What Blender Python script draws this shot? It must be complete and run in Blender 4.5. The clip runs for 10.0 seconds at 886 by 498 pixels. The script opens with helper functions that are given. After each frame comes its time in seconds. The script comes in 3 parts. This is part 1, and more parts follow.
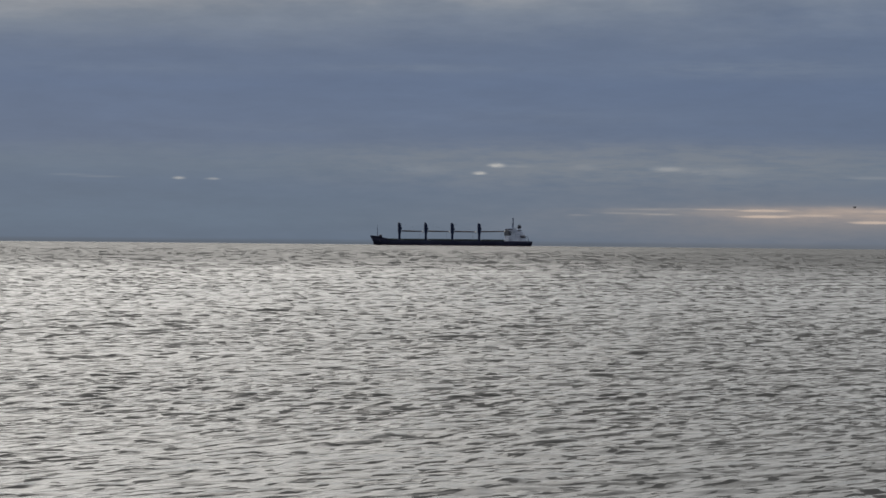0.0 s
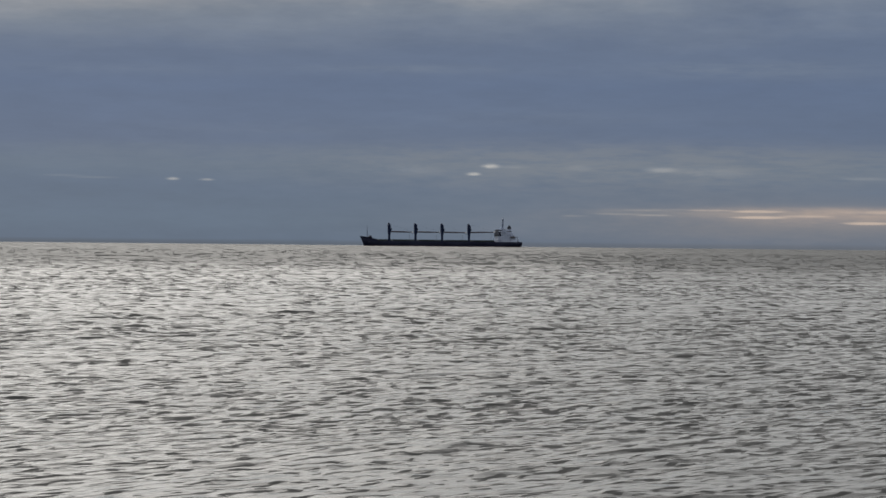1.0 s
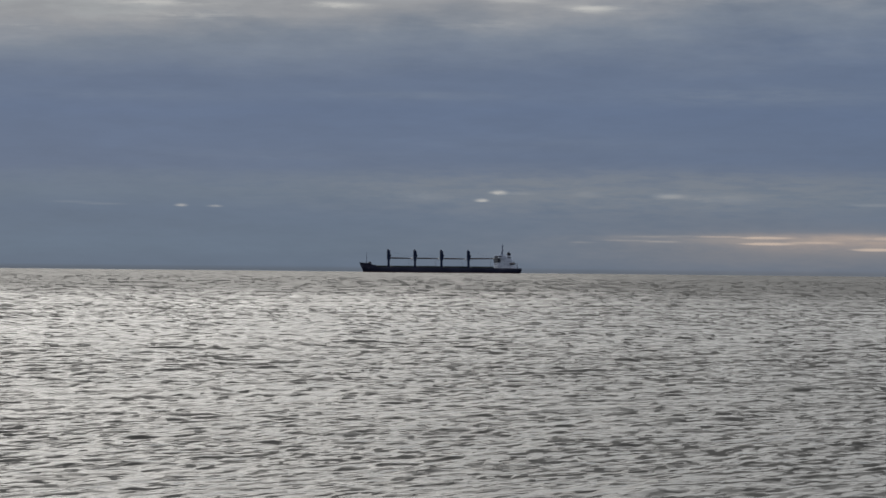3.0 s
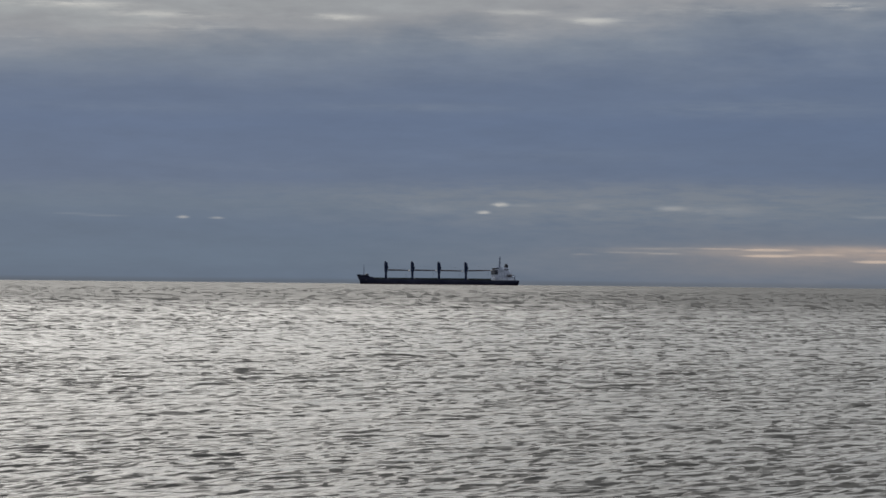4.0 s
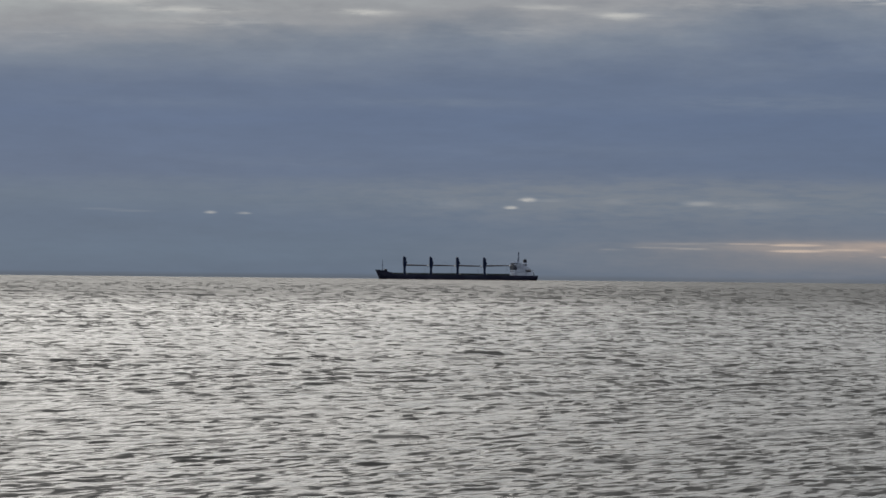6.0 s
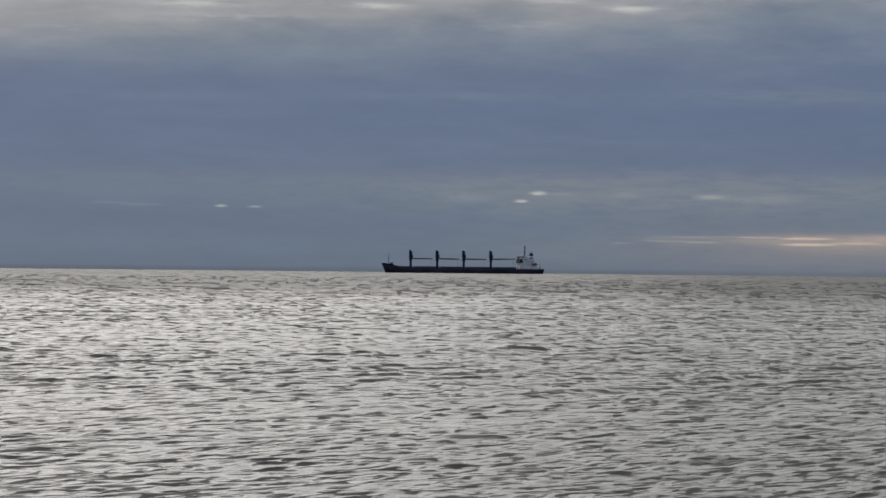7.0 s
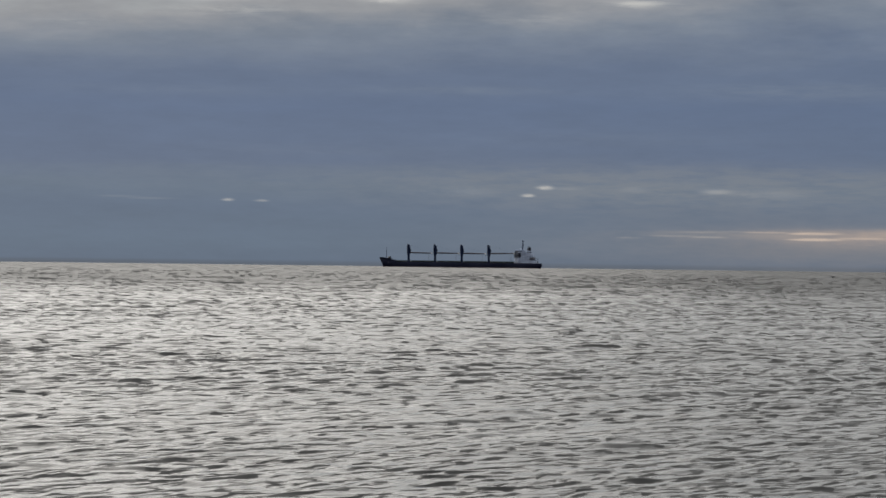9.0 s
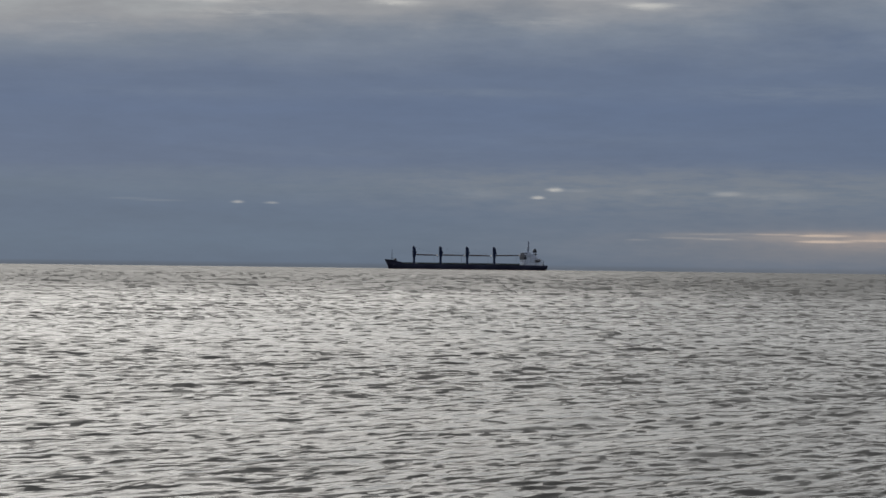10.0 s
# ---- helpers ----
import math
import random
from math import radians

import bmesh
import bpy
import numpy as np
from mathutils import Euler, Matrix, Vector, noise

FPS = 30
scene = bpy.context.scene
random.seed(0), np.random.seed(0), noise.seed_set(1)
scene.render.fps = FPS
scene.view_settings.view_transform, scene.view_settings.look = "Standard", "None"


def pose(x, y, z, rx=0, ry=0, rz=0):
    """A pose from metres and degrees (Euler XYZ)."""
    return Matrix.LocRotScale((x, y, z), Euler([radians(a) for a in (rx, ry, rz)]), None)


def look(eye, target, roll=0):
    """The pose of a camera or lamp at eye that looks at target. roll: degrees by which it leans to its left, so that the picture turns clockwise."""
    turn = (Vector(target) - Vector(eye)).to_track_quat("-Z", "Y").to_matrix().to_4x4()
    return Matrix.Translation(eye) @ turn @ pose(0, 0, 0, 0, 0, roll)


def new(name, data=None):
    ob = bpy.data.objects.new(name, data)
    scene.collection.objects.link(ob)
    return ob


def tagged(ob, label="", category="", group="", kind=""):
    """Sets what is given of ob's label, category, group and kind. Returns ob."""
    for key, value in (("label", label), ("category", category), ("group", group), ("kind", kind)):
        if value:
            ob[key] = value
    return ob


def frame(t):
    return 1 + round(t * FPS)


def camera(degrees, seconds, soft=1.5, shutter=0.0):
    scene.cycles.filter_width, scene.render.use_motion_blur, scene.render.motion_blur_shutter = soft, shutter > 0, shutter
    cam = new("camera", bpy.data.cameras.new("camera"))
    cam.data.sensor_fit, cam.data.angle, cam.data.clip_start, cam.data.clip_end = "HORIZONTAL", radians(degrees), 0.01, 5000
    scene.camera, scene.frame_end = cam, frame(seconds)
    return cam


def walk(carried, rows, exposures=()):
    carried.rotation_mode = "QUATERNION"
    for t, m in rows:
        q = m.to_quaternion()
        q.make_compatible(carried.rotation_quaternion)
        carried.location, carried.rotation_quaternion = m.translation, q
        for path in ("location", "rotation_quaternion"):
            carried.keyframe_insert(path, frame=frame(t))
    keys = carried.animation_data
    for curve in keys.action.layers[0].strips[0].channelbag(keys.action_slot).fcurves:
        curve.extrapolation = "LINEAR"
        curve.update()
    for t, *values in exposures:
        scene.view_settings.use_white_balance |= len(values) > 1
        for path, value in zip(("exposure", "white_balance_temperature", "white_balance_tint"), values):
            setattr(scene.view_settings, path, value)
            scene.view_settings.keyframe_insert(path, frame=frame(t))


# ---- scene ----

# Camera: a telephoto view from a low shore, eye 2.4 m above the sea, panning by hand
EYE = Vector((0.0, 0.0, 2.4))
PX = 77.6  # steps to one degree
cam = camera(20.0, 10.0, soft=1.6)


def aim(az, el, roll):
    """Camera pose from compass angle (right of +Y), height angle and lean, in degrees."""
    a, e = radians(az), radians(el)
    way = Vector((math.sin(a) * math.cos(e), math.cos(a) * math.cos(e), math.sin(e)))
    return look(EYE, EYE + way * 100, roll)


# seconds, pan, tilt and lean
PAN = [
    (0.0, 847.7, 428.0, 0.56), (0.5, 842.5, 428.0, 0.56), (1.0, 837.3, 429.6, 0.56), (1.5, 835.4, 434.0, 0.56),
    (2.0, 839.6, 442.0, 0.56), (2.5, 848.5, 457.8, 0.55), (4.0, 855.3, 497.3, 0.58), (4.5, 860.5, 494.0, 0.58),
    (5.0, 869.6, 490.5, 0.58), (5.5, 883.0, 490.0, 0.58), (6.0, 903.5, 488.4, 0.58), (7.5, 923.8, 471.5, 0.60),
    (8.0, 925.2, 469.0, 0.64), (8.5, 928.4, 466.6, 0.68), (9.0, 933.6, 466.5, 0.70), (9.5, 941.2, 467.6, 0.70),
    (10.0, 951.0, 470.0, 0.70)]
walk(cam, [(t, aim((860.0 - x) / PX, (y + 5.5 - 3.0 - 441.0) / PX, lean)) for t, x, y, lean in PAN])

# ------------------------------------------------------------------ world, sun
SUN_AZ, SUN_EL = -19.0, 34.0  # behind the cloud, ahead and to one side
world = bpy.data.worlds.new("overcast_sky")
scene.world = world
world.use_nodes = True
wt = world.node_tree
wt.nodes.clear()


def link_in(tree, node, i, v):
    if v is None:
        return
    if isinstance(v, bpy.types.NodeSocket):
        tree.links.new(v, node.inputs[i])
    else:
        if isinstance(v, tuple) and len(v) == 3:
            v = (*v, 1.0)
        node.inputs[i].default_value = v


def op(tree, kind, a, b=None, c=None, clamp=False):
    n = tree.nodes.new("ShaderNodeMath")
    n.operation, n.use_clamp = kind, clamp
    for i, v in enumerate((a, b, c)):
        link_in(tree, n, i, v)
    return n.outputs[0]


def mixed(tree, f, a, b, kind="MIX"):
    n = tree.nodes.new("ShaderNodeMix")
    n.data_type, n.blend_type, n.clamp_factor = "RGBA", kind, True
    link_in(tree, n, 0, f)
    link_in(tree, n, 6, a)
    link_in(tree, n, 7, b)
    return n.outputs[2]


def noise_tex(tree, vec, scale, detail=4.0, rough=0.5, distortion=0.0):
    n = tree.nodes.new("ShaderNodeTexNoise")
    link_in(tree, n, "Vector", vec)
    n.inputs["Scale"].default_value, n.inputs["Detail"].default_value = scale, detail
    n.inputs["Roughness"].default_value, n.inputs["Distortion"].default_value = rough, distortion
    return n.outputs[0]


def ramp(tree, f, stops, mode="LINEAR"):
    n = tree.nodes.new("ShaderNodeValToRGB")
    n.color_ramp.interpolation = mode
    e = n.color_ramp.elements
    while len(e) < len(stops):
        e.new(0.5)
    for el, (p, c) in zip(e, stops):
        el.position, el.color = p, (*c[:3], 1.0)
    link_in(tree, n, 0, f)
    return n.outputs[0]


def lin(r, g, b):
    """Linear colour of a display colour."""
    return tuple((v / 255 / 12.92) if v < 11 else ((v / 255 + 0.055) / 1.055) ** 2.4 for v in (r, g, b))


def vec3(tree, x, y, z):
    n = tree.nodes.new("ShaderNodeCombineXYZ")
    for i, v in enumerate((x, y, z)):
        link_in(tree, n, i, v)
    return n.outputs[0]


def build_sky():
    tc = wt.nodes.new("ShaderNodeTexCoord")
    sp = wt.nodes.new("ShaderNodeSeparateXYZ")
    wt.links.new(tc.outputs["Generated"], sp.inputs[0])
    az = op(wt, "MULTIPLY", op(wt, "ARCTAN2", sp.outputs[0], sp.outputs[1]), 57.2958)
    el = op(wt, "MULTIPLY", op(wt, "ARCSINE", sp.outputs[2]), 57.2958)

    # wisps drawn out along the horizon
    n_big = noise_tex(wt, vec3(wt, op(wt, "MULTIPLY", az, 0.10), el, 3.1), 0.55, 5.0, 0.55)
    n_mid = noise_tex(wt, vec3(wt, op(wt, "MULTIPLY", az, 0.16), el, 7.7), 1.9, 6.0, 0.6)
    n_fine = noise_tex(wt, vec3(wt, op(wt, "MULTIPLY", az, 0.22), el, 1.3), 5.0, 5.0, 0.6)
    off = op(wt, "ADD", op(wt, "MULTIPLY", op(wt, "SUBTRACT", n_big, 0.5), 1.3), op(wt, "MULTIPLY", op(wt, "SUBTRACT", n_mid, 0.5), 0.7))
    # puffs along the underside of the high deck
    n_puff = op(wt, "SUBTRACT", noise_tex(wt, vec3(wt, op(wt, "MULTIPLY", az, 0.32), el, 5.2), 1.25, 6.0, 0.58), 0.5)
    deck = op(wt, "MULTIPLY", op(wt, "SUBTRACT", el, 3.9), 0.6, clamp=True)
    off = op(wt, "ADD", off, op(wt, "MULTIPLY", op(wt, "MULTIPLY", n_puff, 1.4), deck))
    # the uneven edge of the layers grows with height
    lean = op(wt, "MULTIPLY_ADD", op(wt, "MULTIPLY", az, -0.055), deck, el)
    warp = op(wt, "ADD", lean, op(wt, "MULTIPLY", off, op(wt, "MULTIPLY", el, 0.2, clamp=True)))
    k = 1 / 20.0
    base = ramp(wt, op(wt, "MULTIPLY", warp, k), [
        (0.0, lin(89, 101, 118)), (0.025 * k, lin(97, 112, 133)), (0.5 * k, lin(100, 116, 137)), (1.3 * k, lin(99, 114, 137)),
        (1.75 * k, lin(104, 118, 139)), (2.3 * k, lin(100, 113, 139)), (3.6 * k, lin(99, 113, 142)), (4.5 * k, lin(103, 115, 141)),
        (5.45 * k, lin(127, 133, 148)), (6.2 * k, lin(156, 153, 157)), (7.2 * k, lin(178, 177, 176)), (9.5 * k, lin(206, 206, 204)),
        (14 * k, lin(222, 222, 222)), (1.0, lin(228, 229, 231))])
    # faint texture in the cloud deck
    tex = op(wt, "MULTIPLY_ADD", op(wt, "SUBTRACT", n_fine, 0.5), 0.15, 1.0)
    tex = op(wt, "ADD", tex, op(wt, "MULTIPLY", op(wt, "SUBTRACT", n_mid, 0.5), 0.16))
    tex = op(wt, "ADD", tex, op(wt, "MULTIPLY", op(wt, "MULTIPLY", n_puff, 0.3), deck))
    tree_col = mixed(wt, 1.0, base, vec3(wt, tex, tex, tex), "MULTIPLY")

    # fine threads of cloud, drawn out along the horizon
    n_thread = noise_tex(wt, vec3(wt, op(wt, "MULTIPLY", az, 0.11), el, 9.4), 11.0, 4.0, 0.6)

    def wisp(col, a, e, wa, we, color, amount, rag=1.0, crisp=1.0, top=1.0, thread=0.0):
        """A patch of thin lit cloud at one place of the sky, broken up by the wisps: crisp sharpens
        its edge, top its upper side, thread splits it into streaks."""
        a2 = op(wt, "MULTIPLY_ADD", op(wt, "SUBTRACT", n_fine, 0.5), 1.2 * rag * wa, az)
        da = op(wt, "DIVIDE", op(wt, "SUBTRACT", a2, a), wa)
        e2 = op(wt, "MULTIPLY_ADD", op(wt, "SUBTRACT", n_mid, 0.5), 0.25 * rag * min(1.0, we * 6), el)
        de = op(wt, "DIVIDE", op(wt, "SUBTRACT", e2, e), we)
        if top != 1.0:
            de = op(wt, "MAXIMUM", op(wt, "MULTIPLY", de, -1.0), op(wt, "MULTIPLY", de, top))
        r2 = op(wt, "ADD", op(wt, "MULTIPLY", da, da), op(wt, "MULTIPLY", de, de))
        if crisp != 1.0:
            r2 = op(wt, "POWER", r2, crisp)
        g = op(wt, "POWER", 2.71828, op(wt, "MULTIPLY", r2, -1.0))
        br = op(wt, "MULTIPLY_ADD", op(wt, "SUBTRACT", n_fine, 0.5), 3.0 * rag, 0.9, clamp=True)
        if thread:
            br = op(wt, "MULTIPLY", br, op(wt, "MULTIPLY_ADD", op(wt, "SUBTRACT", n_thread, 0.5), 4.5 * thread, 1.0 - 0.25 * thread, clamp=True))
        return mixed(wt, op(wt, "MULTIPLY", op(wt, "MULTIPLY", g, br), amount, clamp=True), col, color)

    c = mixed(wt, 1.0, tree_col, (0.845, 0.91, 0.925, 1.0), "MULTIPLY")
    # grey veil over the lower layer, with a ragged upper edge
    c = wisp(c, 5.0, 1.9, 8.0, 0.7, lin(121, 128, 138), 0.7, 0.6, 1.6, 1.6, 0.5)
    c = wisp(c, -6.5, 2.05, 5.0, 0.45, lin(107, 120, 137), 0.4, 0.7, 1.4, 2.0, 0.4)
    # the rose-coloured break near the horizon, and the veil below it
    c = wisp(c, 9.5, 0.52, 7.0, 0.55, lin(127, 127, 132), 0.8, 0.3)
    c = wisp(c, 9.6, 0.80, 3.2, 0.26, lin(180, 162, 151), 0.72, 0.35, 1.3, 2.4, 0.3)
    c = wisp(c, 5.8, 0.80, 2.4, 0.15, lin(143, 141, 142), 0.38, 0.4, 1.3, 3.0, 0.6)
    for a, e, wa, we, amt in ((7.45, 0.80, 0.55, 0.03, 0.62), (7.5, 0.67, 0.6, 0.032, 0.68), (9.9, 0.55, 0.6, 0.034, 0.65), (11.5, 0.80, 2.0, 0.05, 0.4), (8.5, 0.70, 0.6, 0.026, 0.4), (6.4, 0.82, 0.5, 0.02, 0.3)):
        c = wisp(c, a, e, wa, we, lin(212, 192, 176), amt, 0.5, 2.6)
    for a, e, wa, we, amt in ((5.5, 0.83, 0.5, 0.02, 0.16), (4.9, 0.81, 0.45, 0.02, 0.2), (4.3, 0.72, 0.6, 0.02, 0.22), (5.1, 0.70, 0.35, 0.022, 0.42), (3.3, 0.67, 0.3, 0.022, 0.18)):
        c = wisp(c, a, e, wa, we, lin(178, 172, 167), amt, 0.7, 1.8)
    # small bright gaps in the grey layer above
    for a, e, wa, we, amt in ((0.97, 1.60, 0.14, 0.032, 1.05), (1.36, 1.78, 0.17, 0.04, 1.1), (-5.85, 1.42, 0.12, 0.026, 0.6), (-5.1, 1.41, 0.15, 0.022, 0.5),
                              (1.8, 1.77, 0.4, 0.03, 0.15), (5.25, 1.72, 0.36, 0.05, 0.36), (6.4, 1.66, 0.8, 0.09, 0.14), (-0.6, 1.67, 0.8, 0.08, 0.12),
                              (-7.6, 1.43, 0.5, 0.02, 0.1), (-8.3, 1.47, 0.5, 0.02, 0.08), (9.8, 1.55, 0.6, 0.03, 0.14), (3.4, 1.75, 0.3, 0.06, 0.1)):
        c = wisp(c, a, e, wa, we, lin(198, 196, 192), amt * 0.78, 1.0, 1.4, 0.75)
    for a, e, wa, we, amt in ((-0.5, 3.98, 2.2, 0.09, 0.3), (7.5, 4.0, 2.8, 0.2, 0.35), (-7.0, 3.9, 3.0, 0.12, 0.15), (3.0, 2.9, 3.5, 0.2, 0.12), (-3.5, 2.6, 3.0, 0.15, 0.12)):
        c = wisp(c, a, e, wa, we, lin(122, 133, 148), amt, 0.6, 1.0, 1.0, 0.6)
    for a, e, wa, we, amt in ((-2.4, 6.0, 0.7, 0.07, 0.75), (3.5, 5.97, 0.6, 0.08, 0.75), (-8.3, 6.18, 1.3, 0.08, 0.8), (-6.3, 6.0, 1.2, 0.07, 0.6), (-5.7, 5.72, 1.4, 0.12, 0.35),
                              (9.1, 6.28, 0.6, 0.09, 0.75), (1.9, 6.15, 0.8, 0.07, 0.4), (1.0, 5.6, 1.0, 0.09, 0.22), (-9.2, 5.4, 0.8, 0.07, 0.22), (6.0, 6.2, 1.6, 0.1, 0.25)):
        c = wisp(c, a, e, wa, we, lin(200, 199, 195), amt, 1.2, 1.0, 1.0, 0.9)

    # the hidden sun brightens the deck around it
    sa, se = radians(SUN_AZ), radians(SUN_EL)
    dot = wt.nodes.new("ShaderNodeVectorMath")
    dot.operation = "DOT_PRODUCT"
    wt.links.new(tc.outputs["Generated"], dot.inputs[0])
    dot.inputs[1].default_value = (math.sin(sa) * math.cos(se), math.cos(sa) * math.cos(se), math.sin(se))
    near = op(wt, "POWER", op(wt, "MAXIMUM", dot.outputs["Value"], 0.0), 4.0)
    high = op(wt, "MULTIPLY", op(wt, "SUBTRACT", el, 6.5), 0.12, clamp=True)
    gains = []
    for far_tint, sun_tint in ((1.33, 1.03), (1.265, 0.885), (1.28, 0.735)):
        glow = op(wt, "MULTIPLY_ADD", near, sun_tint, far_tint)
        gains.append(op(wt, "ADD", op(wt, "MULTIPLY", op(wt, "SUBTRACT", glow, 1.0), high), 1.0))
    c = mixed(wt, 1.0, c, vec3(wt, *gains), "MULTIPLY")

    # a little clear sky scattered through the cloud
    sky = wt.nodes.new("ShaderNodeTexSky")
    sky.sky_type, sky.sun_disc = "NISHITA", False
    sky.sun_elevation, sky.sun_rotation = se, sa
    skyc = mixed(wt, 1.0, sky.outputs[0], (0.08, 0.08, 0.08, 1.0), "MULTIPLY")
    c = mixed(wt, 0.03, c, skyc)
    bg = wt.nodes.new("ShaderNodeBackground")
    out = wt.nodes.new("ShaderNodeOutputWorld")
    wt.links.new(c, bg.inputs[0])
    bg.inputs[1].default_value = 1.0
    wt.links.new(bg.outputs[0], out.inputs[0])


build_sky()
sun_data = bpy.data.lights.new("sun", "SUN")
sun_data.energy, sun_data.angle, sun_data.color = 0.5, radians(40), (1.0, 0.95, 0.88)
sun = new("sun", sun_data)
_a, _e = radians(SUN_AZ), radians(SUN_EL)
sun.matrix_world = look((math.sin(_a) * math.cos(_e) * 300, math.cos(_a) * math.cos(_e) * 300, math.sin(_e) * 300), (0, 0, 0))
scene.view_settings.exposure = 0.0


# ------------------------------------------------------------------ materials
def principled(name, color, rough=0.5, metal=0.0):
    m = bpy.data.materials.new(name)
    m.use_nodes = True
    p = m.node_tree.nodes["Principled BSDF"]
    p.inputs["Base Color"].default_value = (*color, 1)
    p.inputs["Roughness"].default_value, p.inputs["Metallic"].default_value = rough, metal
    return m, m.node_tree, p


def painted(name, color, rough=0.45, rust=0.25, scale=0.35, metal=0.0):
    """Ship's paint: fading in large patches, streaks of rust running down, fine grain."""
    m, t, p = principled(name, color, rough, metal)
    tc = t.nodes.new("ShaderNodeTexCoord").outputs["Object"]
    big = noise_tex(t, tc, scale * 0.35, 4, 0.6)
    mp = t.nodes.new("ShaderNodeMapping")
    t.links.new(tc, mp.inputs[0])
    mp.inputs["Scale"].default_value = (1.0, 1.0, 0.12)
    streak = noise_tex(t, mp.outputs[0], scale * 4.0, 5, 0.65)
    grain = noise_tex(t, tc, 9.0, 3, 0.6)
    light = tuple(min(1, v * 1.25 + 0.01) for v in color)
    dark = tuple(v * 0.75 for v in color)
    c = mixed(t, ramp(t, big, [(0.35, (0, 0, 0)), (0.65, (1, 1, 1))]), (*dark, 1), (*light, 1))
    c = mixed(t, op(t, "MULTIPLY", ramp(t, streak, [(0.6, (0, 0, 0)), (0.75, (1, 1, 1))]), rust), c, (0.10, 0.045, 0.025, 1))
    t.links.new(c, p.inputs["Base Color"])
    t.links.new(op(t, "MULTIPLY_ADD", grain, 0.3, rough - 0.15), p.inputs["Roughness"])
    p.inputs["Specular IOR Level"].default_value = 0.10
    b = t.nodes.new("ShaderNodeBump")
    b.inputs["Strength"].default_value, b.inputs["Distance"].default_value = 0.2, 0.03
    t.links.new(grain, b.inputs["Height"])
    t.links.new(b.outputs[0], p.inputs["Normal"])
    return m


HULL = painted("hull_paint", (0.0025, 0.004, 0.017), 0.65, 0.06, 0.12)
BOOT = painted("boot_topping", (0.022, 0.010, 0.014), 0.6, 0.15, 0.2)
DECK = painted("deck_paint", (0.07, 0.035, 0.03), 0.7, 0.4, 0.2)
HATCH = painted("hatch_paint", (0.016, 0.024, 0.023), 0.6, 0.15, 0.2)
CRANE = painted("crane_paint", (0.003, 0.009, 0.034), 0.65, 0.03, 0.3)
JIB = painted("jib_paint", (0.035, 0.028, 0.034), 0.5, 0.2, 0.3)
TIP = painted("jib_tip_paint", (0.5, 0.46, 0.40), 0.5, 0.2, 0.3)
WHITE = painted("house_paint", (0.35, 0.39, 0.48), 0.45, 0.10, 0.3)
MASTP = painted("mast_paint", (0.10, 0.12, 0.17), 0.5, 0.2, 0.5)
FUNNEL = painted("funnel_paint", (0.02, 0.022, 0.03), 0.5, 0.2, 0.4)
BOAT = painted("lifeboat_paint", (0.06, 0.06, 0.07), 0.4, 0.1, 0.5)
STEEL = painted("dark_steel", (0.04, 0.043, 0.055), 0.5, 0.2, 0.6)
FEATHER = painted("feathers", (0.018, 0.018, 0.02), 0.7, 0.0, 6.0)
# much darker than the house colour, for its upper front tiers
FRONT = painted("front_dark", (0.016, 0.018, 0.030), 0.5, 0.03, 0.3)
GLASS = principled("window_glass", (0.015, 0.02, 0.025), 0.06)[0]


# turn, width and depth of the wavelets, the stretch offshore where they run, steepness of the front, sway
BACK_SLOPE = 0.12
WAVELETS = (
    (50, 0.34, 0.11, -6000.0, -5900.0, 26.0, 50.0, 0.42, 0.22),
    (52, 0.48, 0.19, 18.0, 34.0, 50.0, 90.0, 0.42, 0.22),
    (48, 0.68, 0.50, 36.0, 70.0, 110.0, 180.0, 0.40, 0.22),
    (34, 0.85, 2.2, 90.0, 150.0, 220.0, 340.0, 0.28, 0.2),
    (10, 1.5, 8.0, 180.0, 300.0, 550.0, 900.0, 0.21, 0.18),
    (0, 4.5, 40.0, 450.0, 800.0, 5000.0, 6000.0, 0.13, 0.15),
    (40, 1.25, 0.24, -6000.0, -5900.0, 55.0, 110.0, 0.14, 0.10),
    (15, 7.0, 12.0, 40.0, 90.0, 400.0, 800.0, 0.02, 0.06))


